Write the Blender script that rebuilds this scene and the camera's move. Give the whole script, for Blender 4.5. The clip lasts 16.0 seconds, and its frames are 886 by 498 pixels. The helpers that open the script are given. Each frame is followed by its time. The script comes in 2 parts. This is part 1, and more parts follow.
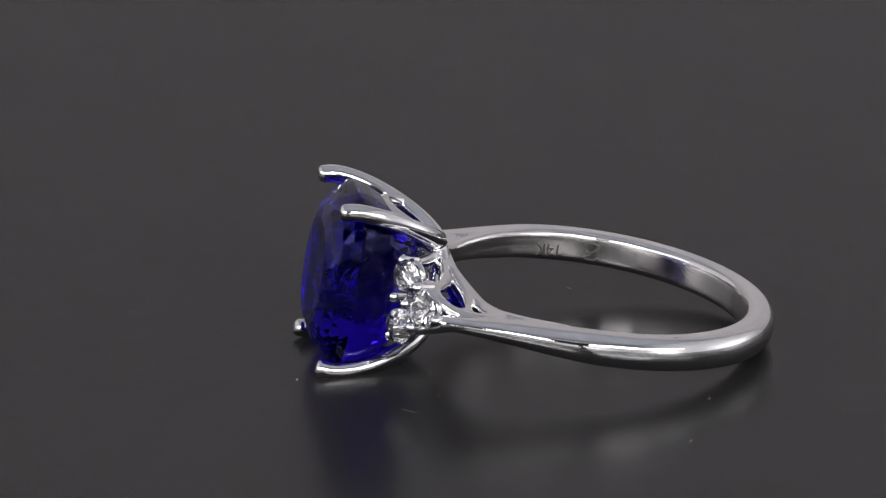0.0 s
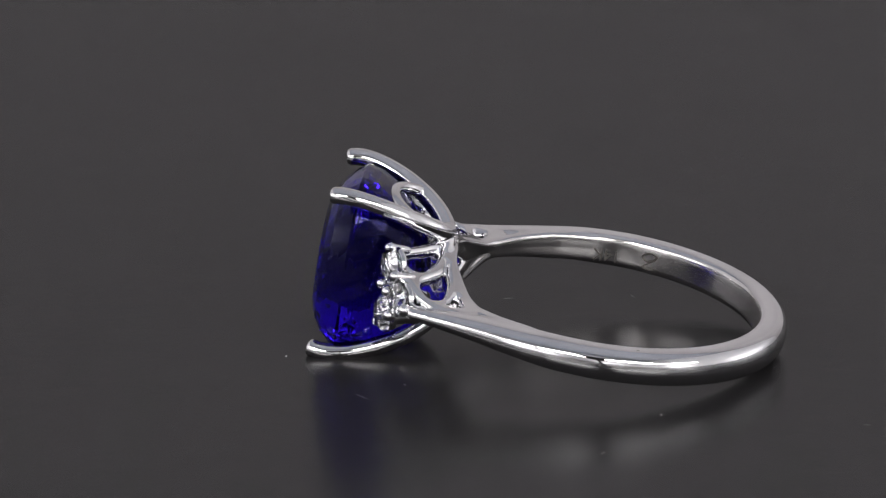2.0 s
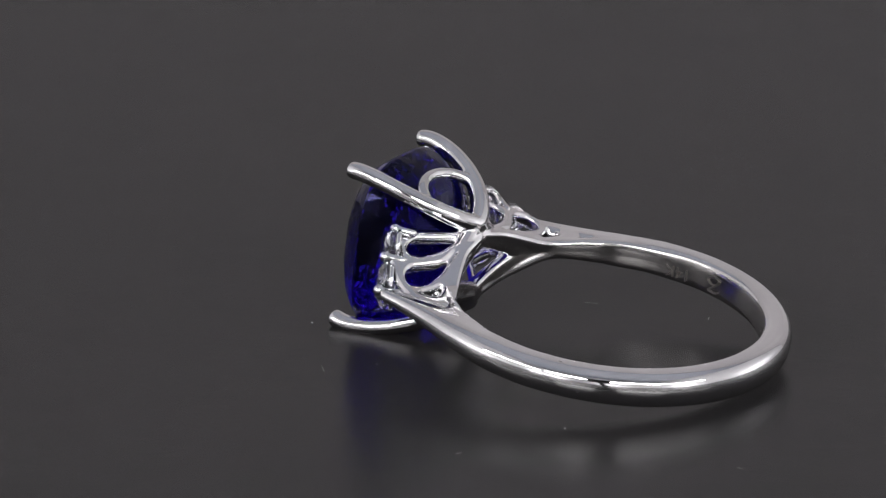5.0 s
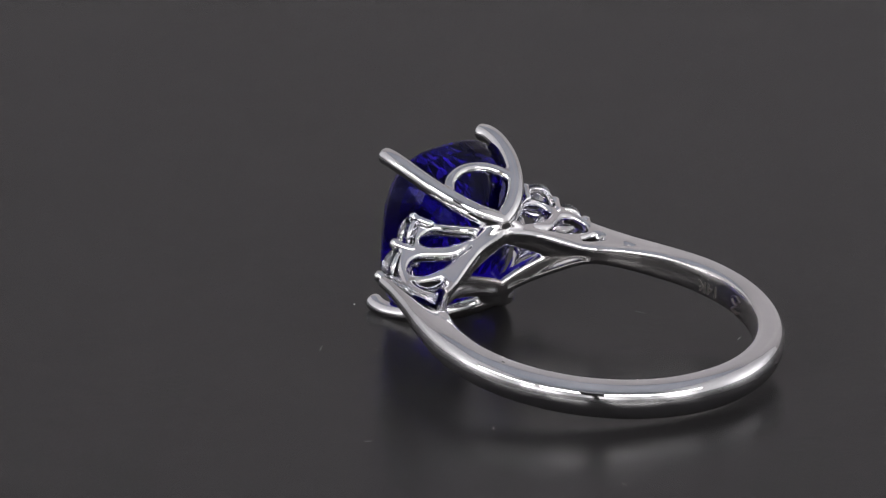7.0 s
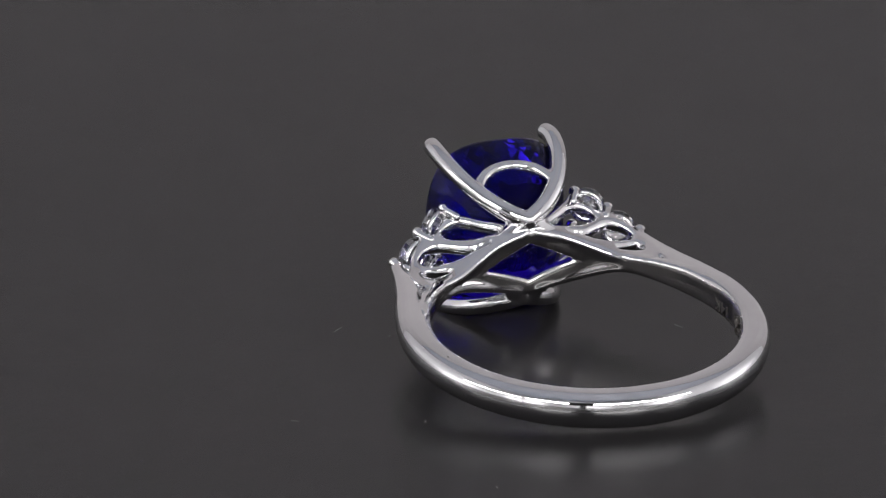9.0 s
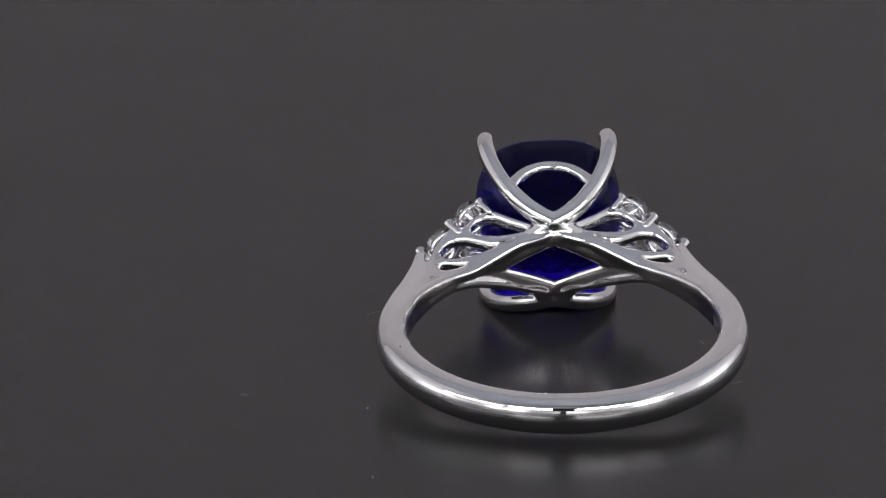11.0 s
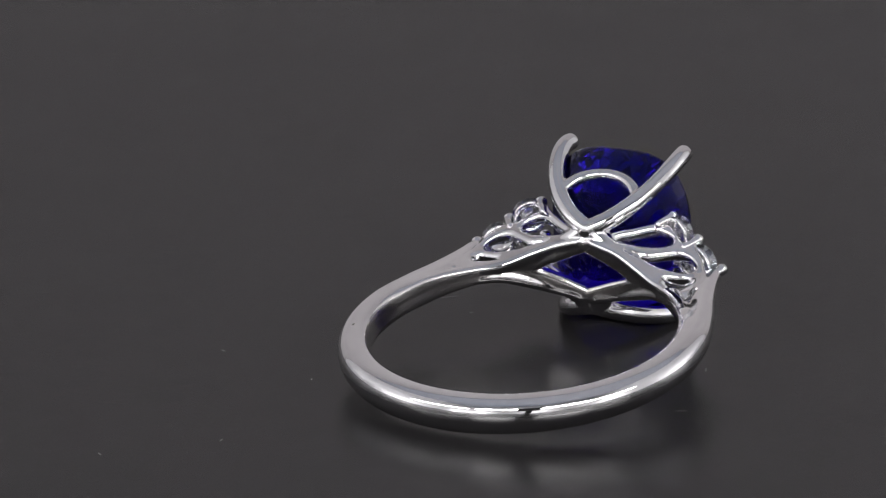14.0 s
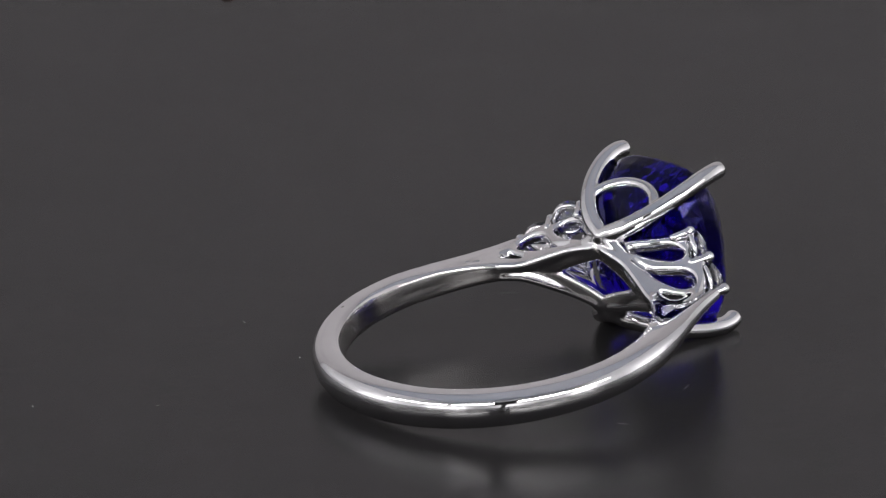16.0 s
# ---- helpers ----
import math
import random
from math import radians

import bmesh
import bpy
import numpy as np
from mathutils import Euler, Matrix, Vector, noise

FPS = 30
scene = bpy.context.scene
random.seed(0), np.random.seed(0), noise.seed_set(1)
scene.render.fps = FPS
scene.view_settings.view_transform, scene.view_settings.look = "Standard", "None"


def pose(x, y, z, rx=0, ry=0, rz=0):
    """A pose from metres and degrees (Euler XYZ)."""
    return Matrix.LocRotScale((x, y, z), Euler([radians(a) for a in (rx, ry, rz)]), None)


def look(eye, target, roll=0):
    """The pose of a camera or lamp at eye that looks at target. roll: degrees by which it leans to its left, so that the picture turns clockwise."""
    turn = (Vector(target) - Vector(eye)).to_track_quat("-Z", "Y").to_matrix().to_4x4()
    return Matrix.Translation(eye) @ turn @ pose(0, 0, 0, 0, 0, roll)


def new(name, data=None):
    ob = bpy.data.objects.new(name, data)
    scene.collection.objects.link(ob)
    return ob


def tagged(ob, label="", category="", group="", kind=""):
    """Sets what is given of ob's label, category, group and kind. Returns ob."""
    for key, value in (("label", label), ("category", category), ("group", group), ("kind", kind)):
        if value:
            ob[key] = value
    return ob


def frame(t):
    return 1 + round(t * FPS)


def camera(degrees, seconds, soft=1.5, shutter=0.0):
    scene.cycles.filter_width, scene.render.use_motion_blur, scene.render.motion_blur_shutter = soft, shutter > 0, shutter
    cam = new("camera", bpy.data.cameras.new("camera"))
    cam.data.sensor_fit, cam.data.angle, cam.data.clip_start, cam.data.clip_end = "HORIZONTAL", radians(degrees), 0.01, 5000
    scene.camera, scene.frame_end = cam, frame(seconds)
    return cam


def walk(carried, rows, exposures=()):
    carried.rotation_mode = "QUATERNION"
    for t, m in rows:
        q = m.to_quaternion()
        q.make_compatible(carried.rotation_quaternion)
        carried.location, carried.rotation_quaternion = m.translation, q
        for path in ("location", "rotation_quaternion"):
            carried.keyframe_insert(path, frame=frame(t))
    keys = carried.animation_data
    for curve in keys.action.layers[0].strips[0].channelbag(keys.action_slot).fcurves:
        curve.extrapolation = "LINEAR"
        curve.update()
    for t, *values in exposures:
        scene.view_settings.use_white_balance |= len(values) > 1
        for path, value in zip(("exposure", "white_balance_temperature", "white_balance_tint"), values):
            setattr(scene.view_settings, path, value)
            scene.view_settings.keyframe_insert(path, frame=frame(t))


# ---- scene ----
from mathutils.bvhtree import BVHTree

MM = 0.001
SECONDS = 16.0
cam = camera(7.057, SECONDS, soft=1.25)
EYE = (0.0, -379.16 * MM, 127.41 * MM)
CAM_POSE = pose(*EYE, 90 - 17.722, 0, 0.677) @ pose(0, 0, 0, 0, 0, 0.2)
walk(cam, [(0.0, CAM_POSE), (SECONDS, CAM_POSE)])

# ---- light ----
SPIN = -8.9146          # degrees a second, seen from above
world = bpy.data.worlds.new("studio_dark")
world.use_nodes = True
world.node_tree.nodes["Background"].inputs["Color"].default_value = (0.02, 0.02, 0.022, 1)
world.node_tree.nodes["Background"].inputs["Strength"].default_value = 1.0
scene.world = world


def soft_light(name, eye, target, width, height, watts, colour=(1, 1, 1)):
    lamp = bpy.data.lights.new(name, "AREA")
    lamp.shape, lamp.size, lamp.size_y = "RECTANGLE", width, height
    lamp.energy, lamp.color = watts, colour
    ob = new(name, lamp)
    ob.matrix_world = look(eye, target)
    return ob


# unseen bar, added to brighten the back wall that metal and sheet mirror
soft_light("added_back_wash", (0.0, 0.20, 0.035), (0.0, 0.30, 0.40), 0.85, 0.06, 1.30, (0.99, 0.965, 1.0))
# more unseen short bars, added to wash the tent walls from below: place, point on the wall, length, watts
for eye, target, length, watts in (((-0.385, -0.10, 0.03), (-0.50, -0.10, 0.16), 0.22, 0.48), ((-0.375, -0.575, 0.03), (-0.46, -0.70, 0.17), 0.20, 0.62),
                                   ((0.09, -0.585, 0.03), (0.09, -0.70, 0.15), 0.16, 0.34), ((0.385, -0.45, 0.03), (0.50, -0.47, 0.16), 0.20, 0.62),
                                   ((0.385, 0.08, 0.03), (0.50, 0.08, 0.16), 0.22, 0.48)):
    soft_light("added_wall_wash", eye, target, length, 0.05, watts, (1.0, 0.965, 0.98))
# strip lights in black housings: place, length, height, watts
STRIPS = (((-0.173, -0.57, 0.27), 0.33, 0.10, 1.42), ((0.243, -0.57, 0.27), 0.44, 0.10, 1.92),
          ((-0.376, -0.264, 0.202), 0.32, 0.056, 0.33), ((0.38, -0.288, 0.202), 0.24, 0.056, 0.24))
for eye, length, height, watts in STRIPS:
    soft_light("strip_light", eye, (0, 0, 0.01), length, height, watts, (1.0, 0.975, 0.98))


# ---- materials ----
def material(name):
    m = bpy.data.materials.new(name)
    m.use_nodes = True
    t = m.node_tree
    return m, t, t.nodes["Principled BSDF"]


def noise_node(t, scale, detail=4.0, rough=0.55, stretch=None):
    co = t.nodes.new("ShaderNodeTexCoord")
    n = t.nodes.new("ShaderNodeTexNoise")
    n.inputs["Scale"].default_value, n.inputs["Detail"].default_value = scale, detail
    n.inputs["Roughness"].default_value = rough
    if stretch:
        mp = t.nodes.new("ShaderNodeMapping")
        mp.inputs["Scale"].default_value = stretch
        t.links.new(co.outputs["Object"], mp.inputs["Vector"])
        t.links.new(mp.outputs["Vector"], n.inputs["Vector"])
    else:
        t.links.new(co.outputs["Object"], n.inputs["Vector"])
    return n


def ramp_node(t, source, stops):
    r = t.nodes.new("ShaderNodeValToRGB")
    r.color_ramp.elements[0].position, r.color_ramp.elements[0].color = stops[0][0], (*stops[0][1], 1)
    r.color_ramp.elements[1].position, r.color_ramp.elements[1].color = stops[-1][0], (*stops[-1][1], 1)
    for p, c in stops[1:-1]:
        e = r.color_ramp.elements.new(p)
        e.color = (*c, 1)
    t.links.new(source, r.inputs["Fac"])
    return r


def range_node(t, source, low, high):
    r = t.nodes.new("ShaderNodeMapRange")
    r.inputs["To Min"].default_value, r.inputs["To Max"].default_value = low, high
    t.links.new(source, r.inputs["Value"])
    return r


def bump_node(t, source, strength, distance):
    b = t.nodes.new("ShaderNodeBump")
    b.inputs["Strength"].default_value, b.inputs["Distance"].default_value = strength, distance
    t.links.new(source, b.inputs["Height"])
    return b


def white_gold(name, rough_low, rough_high, tone=(0.80, 0.79, 0.80)):
    m, t, p = material(name)
    p.inputs["Metallic"].default_value = 1.0
    n = noise_node(t, 900.0, 3.0)
    fine = noise_node(t, 5200.0, 4.0)
    c = ramp_node(t, n.outputs["Fac"], [(0.3, tuple(0.95 * v for v in tone)), (0.7, tone)])
    t.links.new(c.outputs["Color"], p.inputs["Base Color"])
    r = range_node(t, n.outputs["Fac"], rough_low, rough_high)
    t.links.new(r.outputs["Result"], p.inputs["Roughness"])
    ripple = noise_node(t, 480.0, 2.0)
    wave = bump_node(t, ripple.outputs["Fac"], 0.25, 0.00004)
    b = bump_node(t, fine.outputs["Fac"], 0.05, 0.00002)
    t.links.new(wave.outputs["Normal"], b.inputs["Normal"])
    t.links.new(b.outputs["Normal"], p.inputs["Normal"])
    return m


def gem(name, colour, ior, gloss=(1, 1, 1)):
    m, t, p = material(name)
    p.inputs["Base Color"].default_value = (*colour, 1)
    p.inputs["Transmission Weight"].default_value = 1.0
    p.inputs["IOR"].default_value = ior
    p.inputs["Roughness"].default_value = 0.0
    p.inputs["Specular Tint"].default_value = (*gloss, 1)
    return m


def dark_sheet():
    m, t, p = material("dark_grey_satin_acrylic")
    n = noise_node(t, 14.0, 2.0)
    c = ramp_node(t, n.outputs["Fac"], [(0.2, (0.0200, 0.0191, 0.0197)), (0.8, (0.0222, 0.0212, 0.0218))])
    t.links.new(c.outputs["Color"], p.inputs["Base Color"])
    haze = noise_node(t, 95.0, 5.0, 0.65)
    r = range_node(t, haze.outputs["Fac"], 0.20, 0.28)
    t.links.new(r.outputs["Result"], p.inputs["Roughness"])
    smear = noise_node(t, 260.0, 5.0, 0.65)
    wave = bump_node(t, smear.outputs["Fac"], 0.25, 0.0001)
    grain = noise_node(t, 2600.0, 3.0, 0.6)
    b = bump_node(t, grain.outputs["Fac"], 0.10, 0.00005)
    t.links.new(wave.outputs["Normal"], b.inputs["Normal"])
    t.links.new(b.outputs["Normal"], p.inputs["Normal"])
    p.inputs["IOR"].default_value = 1.165
    return m


def plain(name, low, high, rough, scale=40.0):
    m, t, p = material(name)
    n = noise_node(t, scale, 5.0)
    c = ramp_node(t, n.outputs["Fac"], [(0.3, low), (0.7, high)])
    t.links.new(c.outputs["Color"], p.inputs["Base Color"])
    p.inputs["Roughness"].default_value = rough
    b = bump_node(t, n.outputs["Fac"], 0.1, 0.0005)
    t.links.new(b.outputs["Normal"], p.inputs["Normal"])
    return m


GOLD = white_gold("polished_white_gold", 0.02, 0.06, (0.80, 0.795, 0.80))
GOLD_SOFT = white_gold("satin_white_gold", 0.13, 0.20, (0.74, 0.72, 0.71))
ENGRAVED = white_gold("engraved_white_gold", 0.5, 0.6, (0.16, 0.15, 0.14))
SAPPHIRE = gem("deep_blue_gemstone", (0.013, 0.003, 0.36), 1.76, (0.10, 0.10, 0.25))
DIAMOND = gem("clear_diamond", (1.0, 1.0, 1.0), 2.1)
SHEET = dark_sheet()
BLACK = plain("black_plastic", (0.006, 0.006, 0.006), (0.010, 0.010, 0.010), 0.5, 300.0)
# unseen back wall, greyed and warmed to dim what sheet and stone mirror
BACKCLOTH = plain("grey_tent_fabric", (0.41, 0.395, 0.395), (0.48, 0.46, 0.46), 0.9, 6.0)
FABRIC = plain("white_tent_fabric", (0.76, 0.76, 0.77), (0.82, 0.82, 0.83), 0.9, 120.0)
# unseen roof, darkened and tinted to tone the reflections in the metal
COOL_FABRIC = plain("cool_grey_tent_fabric", (0.46, 0.46, 0.49), (0.38, 0.425, 0.495), 0.9, 3.0)
TABLE = plain("dark_grey_table_laminate", (0.030, 0.030, 0.031), (0.037, 0.037, 0.038), 0.35)
LINT = plain("pale_lint", (0.28, 0.28, 0.29), (0.45, 0.45, 0.45), 0.8, 900.0)
SCRATCH = plain("scuffed_acrylic", (0.07, 0.07, 0.07), (0.12, 0.12, 0.12), 0.5, 900.0)
SPECK = plain("reddish_dirt", (0.10, 0.04, 0.02), (0.20, 0.08, 0.035), 0.8, 900.0)


# ---- mesh helpers (all lengths of the ring in millimetres) ----
def part(name, bm, mat, parent=None, label="", smooth=True, scale=MM):
    me = bpy.data.meshes.new(name)
    if scale != 1:
        bmesh.ops.scale(bm, vec=(scale, scale, scale), verts=bm.verts)
    bmesh.ops.recalc_face_normals(bm, faces=bm.faces)
    for f in bm.faces:
        f.smooth = smooth
    bm.to_mesh(me)
    bm.free()
    me.materials.append(mat)
    ob = new(name, me)
    if parent:
        ob.parent = parent
    if label:
        tagged(ob, label)
    return ob


def box(bm, low, high):
    a, b = Vector(low), Vector(high)
    m = Matrix.Translation((a + b) / 2) @ Matrix.Diagonal((*(b - a), 1))
    return bmesh.ops.create_cube(bm, size=1, matrix=m)


def spline(points, steps=10):
    """Catmull-Rom curve through points of any dimension."""
    p = [np.array(q, float) for q in points]
    p = [2 * p[0] - p[1]] + p + [2 * p[-1] - p[-2]]
    out = []
    for i in range(1, len(p) - 2):
        for k in range(steps):
            s = k / steps
            a, b, c, d = p[i - 1:i + 3]
            out.append(0.5 * (2 * b + (c - a) * s + (2 * a - 5 * b + 4 * c - d) * s * s + (3 * b - a - 3 * c + d) * s ** 3))
    out.append(p[-2])
    return out


def section(count, power_in, power_out):
    """A closed outline in (side, out): out > 0 is rounder or squarer by its own power."""
    pts = []
    for k in range(count):
        a = 2 * math.pi * k / count
        c, s = math.cos(a), math.sin(a)
        e = power_out if s > 0 else power_in
        pts.append((math.copysign(abs(c) ** (2 / e), c), math.copysign(abs(s) ** (2 / e), s)))
    return pts


ROUND = section(20, 2.0, 2.0)


def sweep(bm, rows, outline=ROUND, side=None, closed=False, cap=3, blunt=1.0):
    """A bar along rows of (x, y, z, half width, half depth); side is the way that its width keeps to."""
    n = len(rows)
    pos = [Vector(r[:3]) for r in rows]
    rings = []
    keep = None

    def ring_at(i, shrink=1.0, push=0.0):
        nonlocal keep
        a = pos[(i - 1) % n] if closed else pos[max(i - 1, 0)]
        b = pos[(i + 1) % n] if closed else pos[min(i + 1, n - 1)]
        tan = (b - a).normalized()
        ref = Vector(side) if side else (keep or tan.orthogonal())
        u = (ref - ref.dot(tan) * tan).normalized()
        keep = u
        w = tan.cross(u)
        c = pos[i] + tan * push
        hw, hd = rows[i][3] * shrink, rows[i][4] * shrink
        return [bm.verts.new(c + u * (p * hw) + w * (q * hd)) for p, q in outline]

    if not closed and cap:
        r0 = min(rows[0][3], rows[0][4])
        for k in range(cap, 0, -1):
            a = math.pi / 2 * k / (cap + 0.35)
            rings.append(ring_at(0, math.cos(a), -r0 * math.sin(a)))
    for i in range(n):
        rings.append(ring_at(i))
    if not closed and cap:
        r1 = min(rows[-1][3], rows[-1][4])
        for k in range(1, cap + 1):
            a = math.pi / 2 * k / (cap + 0.35)
            rings.append(ring_at(n - 1, math.cos(a) ** blunt, r1 * (0.25 + 0.75 * blunt) * math.sin(a)))
    m = len(outline)
    for a, b in zip(rings, rings[1:] + (rings[:1] if closed else [])):
        for k in range(m):
            bm.faces.new((a[k], a[(k + 1) % m], b[(k + 1) % m], b[k]))
    if not closed:
        bm.faces.new(rings[0][::-1])
        bm.faces.new(rings[-1])
    return bm


def bar(rows, outline=ROUND, side=None, steps=10, closed=False):
    bm = bmesh.new()
    return sweep(bm, spline(rows, steps), outline, side, closed)


# ---- setting ----
def build_setting():
    bm = bmesh.new()
    box(bm, (-0.9, -1.1, -0.05), (0.9, 0.9, -0.014))
    table = part("table_top", bm, TABLE, scale=1, smooth=False)
    tagged(table, "dark grey laminate table under the turntable", "table", kind="structure")
    walls = (("tent_wall_north", (-0.5, 0.5, -0.014), (0.5, 0.504, 0.62)), ("tent_wall_south", (-0.5, -0.704, -0.014), (0.5, -0.7, 0.62)),
             ("tent_wall_east", (0.5, -0.704, -0.014), (0.504, 0.504, 0.62)), ("tent_wall_west", (-0.504, -0.704, -0.014), (-0.5, 0.504, 0.62)))
    for name, low, high in walls:
        bm = bmesh.new()
        box(bm, low, high)
        tagged(part(name, bm, BACKCLOTH if "north" in name else FABRIC, scale=1, smooth=False), "unseen fabric wall of a photo light tent", "wall", kind="structure")
    bm = bmesh.new()
    box(bm, (-0.504, -0.704, 0.62), (0.504, 0.504, 0.624))
    tagged(part("tent_ceiling", bm, COOL_FABRIC, scale=1, smooth=False), "unseen cool grey fabric roof of a photo light tent", "ceiling", kind="structure")


def build_studio_gear():
    """Black housings round the strip lights, and the camera that stands behind the lens point."""
    for eye, length, height, watts in STRIPS:
        bm = bmesh.new()
        box(bm, (-length / 2 - 0.006, -height / 2, 0.004), (length / 2 + 0.006, height / 2 + 0.03, 0.02))
        bmesh.ops.bevel(bm, geom=bm.edges[:], offset=0.003, segments=2, affect="EDGES")
        ob = part("light_housing", bm, BLACK, scale=1, smooth=False)
        ob.matrix_world = look(eye, (0, 0, 0.01))
        tagged(ob, "black housing behind a white studio strip light", "light housing", "studio light housings")
    rig = new("studio_camera")
    tagged(rig, "black studio camera on a column at the tent opening", "camera")
    bm = bmesh.new()
    box(bm, (-0.052, 0.0, -0.045), (0.058, 0.06, 0.060))
    box(bm, (-0.064, 0.004, 0.055), (0.066, 0.056, 0.11))
    bmesh.ops.bevel(bm, geom=bm.edges[:], offset=0.006, segments=3, affect="EDGES")
    part("body", bm, BLACK, rig, scale=1, smooth=False)
    bm = bmesh.new()
    bmesh.ops.create_cone(bm, cap_ends=True, segments=40, radius1=0.034, radius2=0.034, depth=0.05, matrix=Matrix.Translation((0.002, -0.025, 0.0)) @ pose(0, 0, 0, 90))
    part("lens_barrel", bm, BLACK, rig, scale=1, smooth=False)
    bm = bmesh.new()
    bmesh.ops.create_cone(bm, cap_ends=True, segments=24, radius1=0.014, radius2=0.014, depth=0.13, matrix=Matrix.Translation((0.0, 0.03, -0.104)))
    part("column", bm, BLACK, rig, scale=1, smooth=False)
    rig.matrix_world = pose(0.003, -0.445, 0.155, 0, 0, 180)


def build_turntable():
    base = new("turntable")
    tagged(base, "dark grey satin acrylic turntable disc, lightly scuffed", "turntable")
    bm = bmesh.new()
    bmesh.ops.create_cone(bm, cap_ends=True, segments=160, radius1=180, radius2=180, depth=8, matrix=Matrix.Translation((0, 0, -4)))
    edges = [e for e in bm.edges if abs(e.verts[0].co.z - e.verts[1].co.z) < 0.01]
    bmesh.ops.bevel(bm, geom=edges, offset=0.8, segments=3, affect="EDGES", profile=0.5)
    part("disc", bm, SHEET, base, smooth=False)
    bm = bmesh.new()
    bmesh.ops.create_cone(bm, cap_ends=True, segments=64, radius1=60, radius2=60, depth=6, matrix=Matrix.Translation((0, 0, -11)))
    part("foot", bm, SHEET, base, smooth=False)
    # lint and scuffs that turn with the disc: x, y, length, width, angle, material
    marks = ((-12.45, -4.35, 0.12, 0.11, 0, LINT), (10.2, -7.1, 0.08, 0.07, 20, LINT), (-6.2, -9.5, 1.2, 0.035, -35, SCRATCH), (-4.65, -6.8, 0.3, 0.04, -30, SCRATCH),
             (-4.0, 9.55, 0.8, 0.05, 30, SCRATCH), (2.6, 12.3, 0.7, 0.06, 130, SCRATCH), (9.05, -14.1, 0.5, 0.05, 75, SCRATCH), (21.2, -5.0, 0.4, 0.05, 10, SCRATCH),
             (26.8, -8.9, 0.4, 0.1, 60, SCRATCH), (-28.9, -70.0, 0.95, 0.9, 20, SPECK))
    NAMES = {LINT.name: ("lint_fleck", "pale fleck of lint"), SCRATCH.name: ("scratch", "fine pale scratch"), SPECK.name: ("speck", "reddish brown crumb of dirt")}
    for x, y, length, width, angle, mat in marks:
        bm = bmesh.new()
        bmesh.ops.create_uvsphere(bm, u_segments=12, v_segments=6, radius=1)
        bmesh.ops.scale(bm, vec=(length / 2, width / 2, {LINT.name: 0.06, SPECK.name: 0.3}.get(mat.name, 0.012)), verts=bm.verts)
        bmesh.ops.transform(bm, matrix=pose(x, y, 0.004, 0, 0, angle), verts=bm.verts)
        part(NAMES[mat.name][0], bm, mat, base, NAMES[mat.name][1])
    return base


# ---- ring ----
def shank_rows():
    rows = []
    mid = [(7.3, 10.0, 0.36, 0.38), (7.5, 8.6, 0.45, 0.5), (7.88, 6.5, 0.62, 0.78), (8.55, 4.3, 0.78, 0.92), (9.21, 2.1, 0.9, 0.88)]
    rows_end = (9.43, 0.0, 0.94, 0.83)
    mid.append(rows_end)
    for x, z, hw, hd in mid:
        rows.append((x + 0.14, 0, z, hw, hd))
    for k in range(1, 18):
        a = math.radians(90 + 10 * k)
        g = abs(k - 9) / 9.0
        hw = 1.06 - 0.12 * g
        rows.append((9.43 * math.sin(a) + 0.14, 0, 9.43 * math.cos(a), hw, 0.83))
    for x, z, hw, hd in reversed(mid):
        rows.append((-x + 0.14, 0, z, hw, hd))
    return rows


def prong_path(sx, sy):
    a, b, c, d = (np.array((x * sx, y * sy, z)) for x, y, z in ((-0.34, 2.2, 9.2), (2.85, 3.3, 9.8), (3.75, 4.95, 14.0), (3.45, 4.55, 15.5)))
    rows = [(-1.9 * sx, 1.2 * sy, 9.2, 0.38, 0.38), (-1.1 * sx, 1.66 * sy, 9.18, 0.46, 0.46)]
    for k in range(1, 21):
        s = k / 20
        p = (1 - s) ** 3 * a + 3 * s * (1 - s) ** 2 * b + 3 * s * s * (1 - s) * c + s ** 3 * d
        r = 0.58 - 0.05 * min(1, s * 2.2) - 0.03 * s
        rows.append((*p, r, r))
    return rows


def closed_spline(points, steps):
    n = len(points)
    p = [np.array(q, float) for q in points]
    out = []
    for i in range(n):
        a, b, c, d = p[i - 1], p[i], p[(i + 1) % n], p[(i + 2) % n]
        for k in range(steps):
            s = k / steps
            out.append(0.5 * (2 * b + (c - a) * s + (2 * a - 5 * b + 4 * c - d) * s * s + (3 * b - a - 3 * c + d) * s ** 3))
    return out


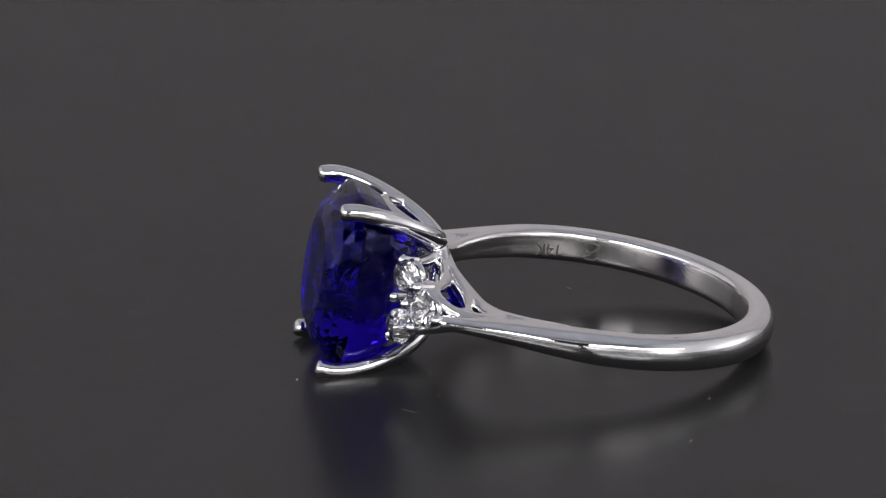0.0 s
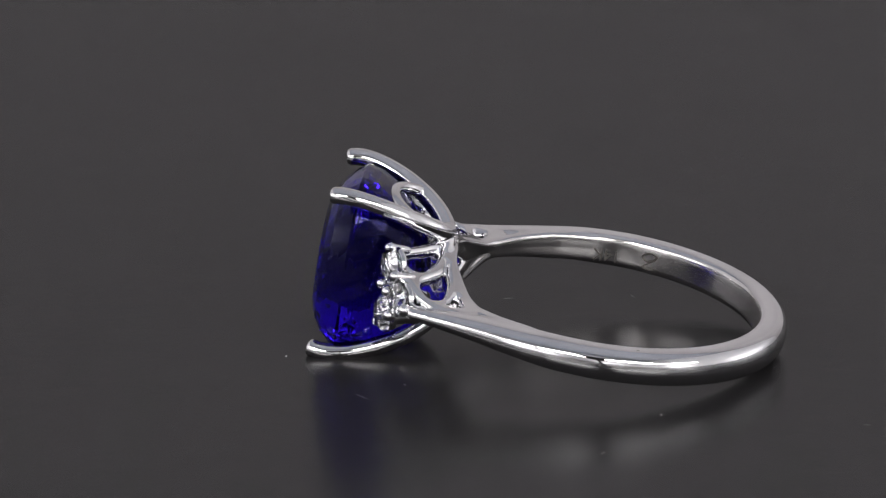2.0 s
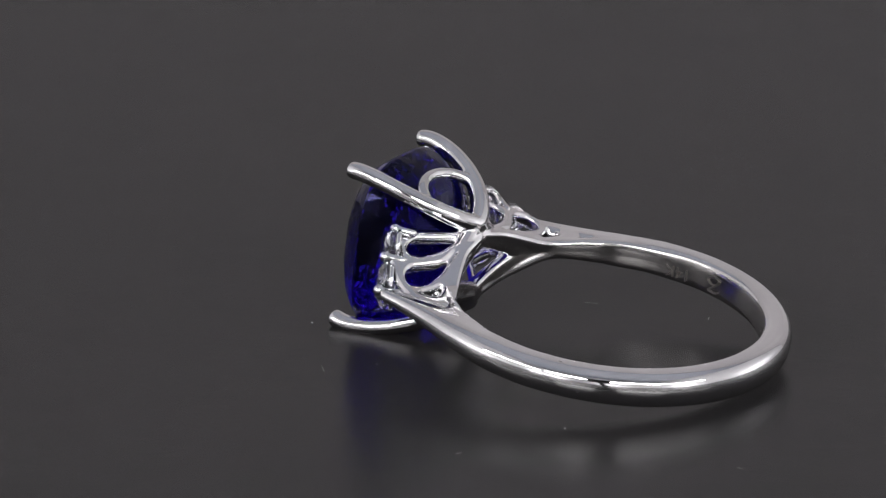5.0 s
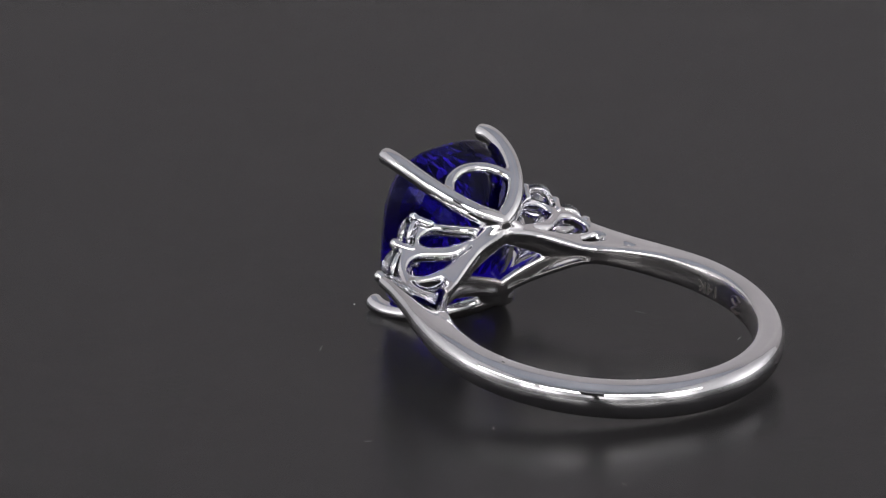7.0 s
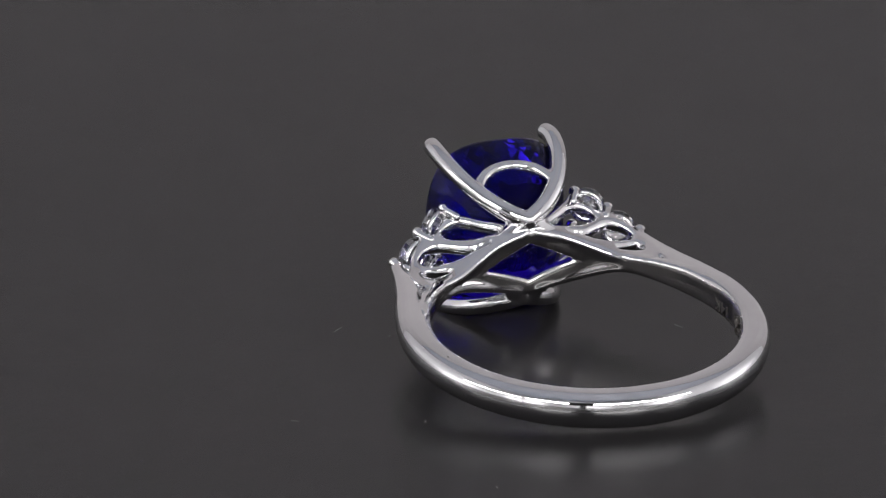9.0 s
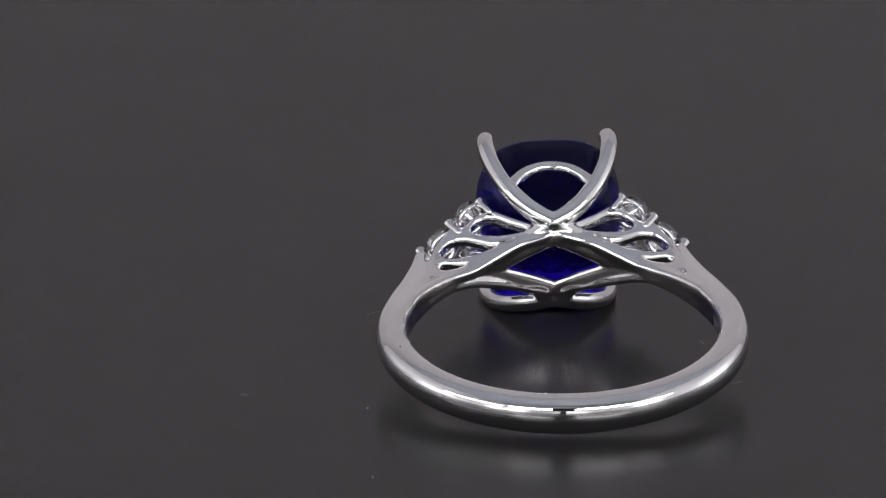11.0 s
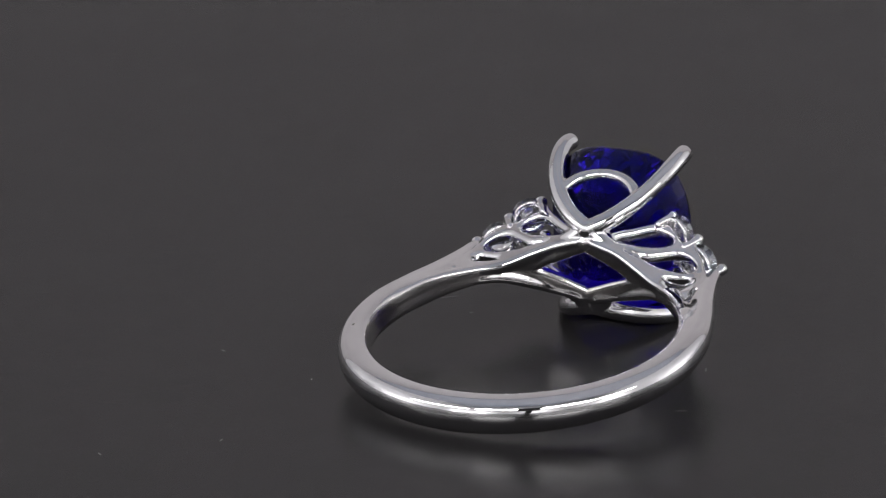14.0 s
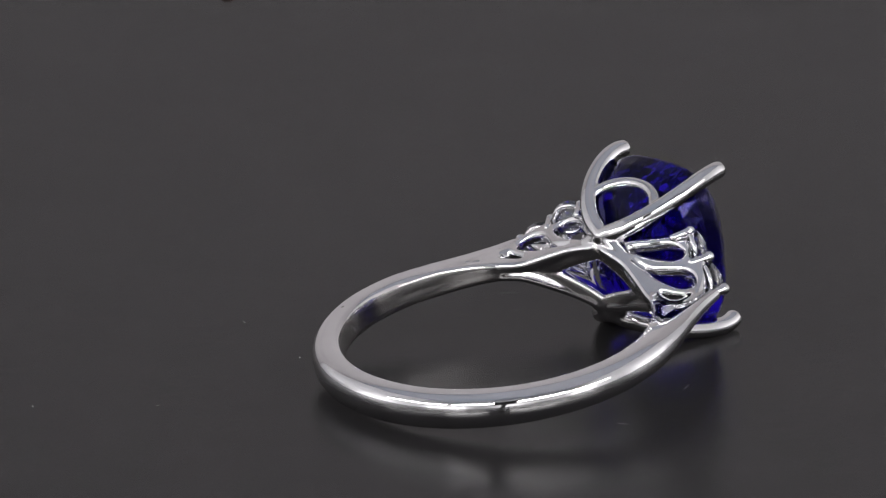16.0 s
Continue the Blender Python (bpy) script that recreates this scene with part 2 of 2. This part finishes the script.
def plate(contours, place, thick, bevel):
    """A plate with rounded edges: the first contour bounds it, the others are holes; place(x, z, h) sets a point."""
    bm = bmesh.new()
    profile = [(bevel * (1 - math.sin(a)), -bevel * (1 - math.cos(a))) for a in (math.pi / 2 * k / 4 for k in range(5))]
    profile += [(i, -thick - h) for i, h in reversed(profile)]
    top, bottom = [], []
    for index, pts in enumerate(contours):
        pts = [np.array(q, float) for q in pts]
        n = len(pts)
        area = sum(pts[k][0] * pts[(k + 1) % n][1] - pts[(k + 1) % n][0] * pts[k][1] for k in range(n))
        if (area > 0) != (index == 0):
            pts = pts[::-1]
        rings = []
        normals = []
        for k in range(n):
            d = pts[(k + 1) % n] - pts[k - 1]
            d /= max(np.linalg.norm(d), 1e-9)
            normals.append(np.array((-d[1], d[0])))
        for inset, h in profile:
            rings.append([bm.verts.new(place(*(pts[k] + normals[k] * inset), h)) for k in range(n)])
        for a, b in zip(rings, rings[1:]):
            for k in range(n):
                bm.faces.new((a[k], a[(k + 1) % n], b[(k + 1) % n], b[k]))
        for ring_verts, store in ((rings[0], top), (rings[-1], bottom)):
            store += [bm.edges.get((ring_verts[k], ring_verts[(k + 1) % n])) for k in range(n)]
    bm.edges.ensure_lookup_table()
    for store in (top, bottom):
        bmesh.ops.triangle_fill(bm, use_beauty=True, use_dissolve=False, edges=store)
    return bm


def wall_point(x, z, h, sx, sy):
    """A point of the gallery wall, h below its outer face: it leans with the claws and flattens out towards the band."""
    lean = -0.60 - 0.235 * x + 0.309 * z - 0.55
    top = 0.55 + 0.5 * (lean + math.sqrt(lean * lean + 0.02))
    return (x * sx, sy * max(top + h, 0.02 - 0.02 * h), z - 0.25 * h)


GALLERY = [(0.1, 8.55), (1.8, 8.3), (3.2, 7.75), (4.8, 6.95), (5.9, 6.35), (6.75, 6.2), (7.35, 6.95), (7.3, 8.2), (6.95, 9.2), (6.5, 10.1),
           (5.98, 10.65), (5.8, 11.05), (5.45, 11.05), (5.08, 10.85), (4.75, 11.2), (4.3, 11.65), (4.12, 12.1), (3.72, 12.15), (3.1, 11.5), (2.2, 10.7), (1.1, 9.85), (0.1, 9.4)]
EYES = ([(1.5, 9.45), (2.4, 10.2), (3.35, 10.95), (4.15, 10.95), (4.52, 10.6), (4.3, 10.1), (3.3, 9.62), (2.3, 9.42)],
        [(2.3, 8.93), (3.45, 8.9), (4.3, 9.35), (5.2, 9.85), (5.95, 9.75), (6.38, 9.2), (5.9, 8.65), (4.95, 8.52), (4.1, 8.55), (3.3, 8.76)],
        [(5.0, 7.88), (5.7, 8.08), (6.35, 8.25), (6.55, 7.9), (6.3, 7.5), (5.6, 7.65)])


def gemstone(half_x, half_y, power, table_z, culet_z):
    """A faceted cushion; its girdle lies at z = 0."""
    bm = bmesh.new()

    def loop(count, scale, z, turn=0.0, pw=power):
        for k in range(count):
            a = 2 * math.pi * (k + turn) / count
            c, s = math.cos(a), math.sin(a)
            bm.verts.new((half_x * scale * math.copysign(abs(c) ** (2 / pw), c), half_y * scale * math.copysign(abs(s) ** (2 / pw), s), z))
    loop(48, 1.0, 0.09)
    loop(48, 1.0, -0.09)
    loop(32, 0.94, table_z * 0.30, 0.5)
    loop(24, 0.85, table_z * 0.60, 0.0, 2.9)
    loop(16, 0.74, table_z * 0.84, 0.5, 2.7)
    loop(16, 0.60, table_z, 0.0, 2.5)
    # pavilion of staggered facets
    for count, scale, depth, turn in ((24, 0.965, 0.18, 0.5), (24, 0.865, 0.41, 0.0), (20, 0.70, 0.62, 0.5), (16, 0.49, 0.80, 0.0), (12, 0.26, 0.935, 0.5), (6, 0.05, 1.0, 0.0)):
        loop(count, scale, culet_z * depth, turn)
    bmesh.ops.convex_hull(bm, input=bm.verts)
    bmesh.ops.dissolve_limit(bm, angle_limit=radians(1.0), verts=bm.verts, edges=bm.edges)
    return bm


def brilliant(radius):
    bm = bmesh.new()

    def loop(count, r, z, turn=0.0):
        for k in range(count):
            a = 2 * math.pi * (k + turn) / count
            bm.verts.new((r * math.cos(a), r * math.sin(a), z))
    loop(16, radius, 0.02 * radius)
    loop(16, radius, -0.02 * radius)
    loop(8, radius * 0.79, 0.2 * radius, 0.5)
    loop(8, radius * 0.56, 0.32 * radius)
    loop(8, radius * 0.25, -0.68 * radius, 0.5)
    bm.verts.new((0, 0, -0.86 * radius))
    bmesh.ops.convex_hull(bm, input=bm.verts)
    return bm


def engraving(ring):
    """The fineness mark and a maker's flourish, cut into the inner wall of the band."""
    def on_wall(along, across, depth, start):
        a = (start + along) / 8.6
        r = 8.6 - depth
        return Vector((-r * math.cos(a) + 0.14, across - 0.2, r * math.sin(a)))
    curve = bpy.data.curves.new("fineness_mark", "FONT")
    curve.body, curve.size, curve.align_x, curve.align_y = "14K", 0.95, "CENTER", "CENTER"
    curve.extrude = 0.02
    holder = new("fineness_mark_source", curve)
    me = bpy.data.meshes.new_from_object(holder.evaluated_get(bpy.context.evaluated_depsgraph_get()))
    bpy.data.objects.remove(holder)
    bm = bmesh.new()
    bm.from_mesh(me)
    for v in bm.verts:
        v.co = on_wall(v.co.x, -v.co.y, 0.03 + v.co.z, 0.72)
    part("fineness_mark", bm, ENGRAVED, ring, "engraved fineness mark in dark lettering", smooth=False)
    loop = [(0.35, 0.28), (0.0, 0.42), (-0.32, 0.2), (-0.12, -0.05), (0.22, 0.05), (0.3, 0.3), (0.05, -0.1), (-0.28, -0.42), (0.1, -0.5), (0.3, -0.35)]
    rows = [(*on_wall(-1.35 * x, 1.05 * y + 0.15, 0.03, -1.78), 0.065, 0.04) for x, y in loop]
    part("maker_flourish", bar(rows, section(8, 2, 2), None, 6), ENGRAVED, ring, "engraved looping flourish")


class Casting:
    """Bars and plates of one metal casting: fused, softened where they meet, then parted again piece by piece."""

    def __init__(self):
        self.pieces = []

    def add(self, name, bm, label=""):
        bmesh.ops.recalc_face_normals(bm, faces=bm.faces)
        self.pieces.append((name, label, bm))

    def finish(self, mat, parent, voxel=0.065, rounds=9):
        verts, faces, owner = [], [], []
        for index, (_, _, bm) in enumerate(self.pieces):
            base = len(verts)
            bm.verts.index_update()
            verts += [tuple(v.co) for v in bm.verts]
            for f in bm.faces:
                faces.append([base + v.index for v in f.verts])
                owner.append(index)
            bm.free()
        rough = bpy.data.meshes.new("casting")
        rough.from_pydata(verts, [], faces)
        rough.update()
        tree = BVHTree.FromPolygons([Vector(v) for v in verts], faces)
        holder = new("casting", rough)
        fuse = holder.modifiers.new("fuse", "REMESH")
        fuse.mode, fuse.voxel_size, fuse.use_smooth_shade = "VOXEL", voxel, True
        soften = holder.modifiers.new("soften", "SMOOTH")
        soften.factor, soften.iterations = 0.5, rounds
        done = bpy.data.meshes.new_from_object(holder.evaluated_get(bpy.context.evaluated_depsgraph_get()))
        bpy.data.objects.remove(holder)
        n = len(done.vertices)
        co, no = np.empty(n * 3), np.empty(n * 3)
        done.vertices.foreach_get("co", co)
        done.vertex_normals.foreach_get("vector", no)
        co, no = co.reshape(-1, 3), no.reshape(-1, 3)
        start = np.empty(len(done.polygons), int)
        total = np.empty(len(done.polygons), int)
        done.polygons.foreach_get("loop_start", start)
        done.polygons.foreach_get("loop_total", total)
        corner = np.empty(len(done.loops), int)
        done.loops.foreach_get("vertex_index", corner)
        polys = [corner[a:a + b] for a, b in zip(start, total)]
        belongs = np.array([owner[tree.find_nearest(Vector(co[p].mean(0)))[2]] for p in polys])
        for index, (name, label, _) in enumerate(self.pieces):
            mine = [polys[k] for k in np.nonzero(belongs == index)[0]]
            if not mine:
                continue
            used = np.unique(np.concatenate(mine))
            place = np.zeros(n, int)
            place[used] = np.arange(len(used))
            me = bpy.data.meshes.new(name)
            me.from_pydata((co[used] * MM).tolist(), [], [place[p].tolist() for p in mine])
            me.polygons.foreach_set("use_smooth", [True] * len(me.polygons))
            me.update()
            me.normals_split_custom_set_from_vertices(no[used].tolist())
            me.materials.append(mat)
            if name in ("shank", "bridge_bar"):
                # the wall against the finger keeps a satin finish
                me.materials.append(GOLD_SOFT)
                for f in me.polygons:
                    out = Vector((f.center.x - 0.14 * MM, 0, f.center.z)).normalized()
                    if out.dot(f.normal) < -0.8:
                        f.material_index = 1
            ob = new(name, me)
            ob.parent = parent
            if label:
                tagged(ob, label)
        bpy.data.meshes.remove(done)
        bpy.data.meshes.remove(rough)


def build_ring():
    ring = new("ring")
    tagged(ring, "polished white gold ring with a blue cushion gemstone and small diamonds", "ring")
    cast = Casting()
    cast.add("shank", bar(shank_rows(), section(56, 5.0, 2.25), (0, 1, 0), 10), "polished tapered white gold band")
    # the bridge over the finger hole, two bars that part round a lozenge window
    for sy in (1, -1):
        rows = []
        for k in range(97):
            arc = -13.4 + 26.8 * k / 96
            g = abs(arc)
            hole = 1.12 * (1 - g / 2.75) if g < 2.75 else -0.2 * min(1, (g - 2.75) / 0.5)
            edge = max(min(0.86, 0.56 + 0.07 * max(0, g - 5.5)), 2.0 - 0.3 * g) - 0.06
            a = arc / 8.9
            r = 8.98 - 0.045 * min(1, max(0, g - 6) / 3) + 0.035 * max(0, g - 11.6)
            rows.append((r * math.sin(a) + 0.14 * min(1, g / 8), sy * (edge + hole) / 2, r * math.cos(a), (edge - hole) / 2, 0.4))
        bm = bmesh.new()
        sweep(bm, rows, section(24, 4.0, 3.0), (0, 1, 0))
        cast.add("bridge_bar", bm)
    for sx in (1, -1):
        rows = [(6.55 * sx, 0, 8.9, 0.42, 0.4), (7.0 * sx, 0, 7.7, 0.50, 0.5), (7.4 * sx, 0, 6.5, 0.56, 0.55), (7.95 * sx, 0, 5.2, 0.62, 0.5), (8.55 * sx + 0.1, 0, 3.9, 0.68, 0.4)]
        cast.add("shoulder_web", bar(rows, section(24, 2.6, 2.6), (0, 1, 0), 8))
    # pierced gallery walls
    for sx in (1, -1):
        for sy in (1, -1):
            bm = plate([closed_spline(GALLERY, 4)] + [closed_spline(e, 5) for e in EYES],
                       lambda x, z, h: wall_point(x, z, h, sx, sy), 0.75, 0.28)
            cast.add("gallery_wall", bm, "pierced gallery wall with teardrop openings")
    for sx in (1, -1):
        for sy in (1, -1):
            bm = bmesh.new()
            sweep(bm, prong_path(sx, sy), cap=6, blunt=0.55)
            cast.add("claw_prong", bm, "long curved white gold claw prong")
    for sy in (1, -1):
        a, b = np.array((2.3, 3.55 * sy, 10.95)), np.array((1.75, 4.4 * sy, 13.15))
        c, d = b * (-1, 1, 1), a * (-1, 1, 1)
        rows = []
        for k in range(25):
            s = k / 24
            rows.append((*((1 - s) ** 3 * a + 3 * s * (1 - s) ** 2 * b + 3 * s * s * (1 - s) * c + s ** 3 * d), 0.34, 0.38))
        cast.add("gallery_arch", bar(rows, steps=2), "rounded gallery arch between two claws")
    cast.finish(GOLD, ring)
    stone = part("center_gemstone", gemstone(4.12, 5.05, 3.0, 1.75, -4.4), SAPPHIRE, ring, "large deep blue faceted cushion gemstone", smooth=False)
    stone.location = Vector((0, 0, 14.3)) * MM
    # side clusters
    for sx in (1, -1):
        tilt = Matrix.Rotation(radians(32 * sx), 4, "Y")
        for x, y, z, r in ((4.68, 1.58, 11.85, 0.98), (6.3, 0.25, 11.05, 1.0), (4.65, -1.3, 11.85, 0.98)):
            m = Matrix.Translation(Vector((x * sx, y, z)) * MM) @ tilt
            d = part("side_diamond", brilliant(r), DIAMOND, ring, "small round brilliant diamond", smooth=False)
            d.matrix_local = m
            rows = [(r * 0.82 * math.cos(a), r * 0.82 * math.sin(a), -0.42, 0.13, 0.2) for a in (2 * math.pi * k / 24 for k in range(24))]
            bm = bmesh.new()
            sweep(bm, rows, closed=True)
            s = part("seat", bm, GOLD, ring)
            s.matrix_local = m
        beads = ((3.95, 2.3, 12.05), (3.95, -2.05, 12.1), (5.72, 1.35, 11.4), (5.75, -0.95, 11.4), (3.95, 0.15, 12.2), (5.05, 0.15, 11.75), (7.42, 0.12, 10.5))
        for x, y, z in beads:
            rows = [(x * sx - 0.45 * sx, y * 0.95, z - 0.9, 0.24, 0.24), (x * sx - 0.08 * sx, y, z - 0.3, 0.24, 0.24), (x * sx - 0.02 * sx, y, z - 0.08, 0.33, 0.33), (x * sx, y, z, 0.34, 0.34)]
            part("bead_prong", bar(rows, steps=4), GOLD, ring)
    engraving(ring)
    bm = bmesh.new()
    bmesh.ops.create_uvsphere(bm, u_segments=10, v_segments=6, radius=1)
    bmesh.ops.transform(bm, matrix=Matrix.Translation((9.2, 0.955, -2.58)) @ Matrix.Diagonal((0.05, 0.02, 0.13, 1)), verts=bm.verts)
    part("casting_pit", bm, ENGRAVED, ring, "tiny dark pit in the band")
    return ring


# ring's own axes in the turntable's space: x across, y along the finger, z to the head
AX = Vector((0.2043, -0.97866, -0.02215)).normalized()
AY = Vector((0.15244, 0.00945, 0.98827)).normalized()
AZ = AX.cross(AY).normalized()
AY = AZ.cross(AX)
CENTRE = (-AX * 2.098 + AZ * -3.9 + AY * 3.26) * MM
RING_POSE = Matrix((AX, AY, AZ)).transposed().to_4x4()
RING_POSE.translation = CENTRE

build_setting()
build_studio_gear()
turntable = build_turntable()
the_ring = build_ring()
the_ring.matrix_world = RING_POSE


def motions():
    times = [SECONDS * k / 32 for k in range(33)]
    walk(turntable, [(t, pose(0, 0, 0, 0, 0, SPIN * t)) for t in times])
    walk(the_ring, [(t, pose(0, 0, 0, 0, 0, SPIN * t) @ RING_POSE) for t in times])


motions()
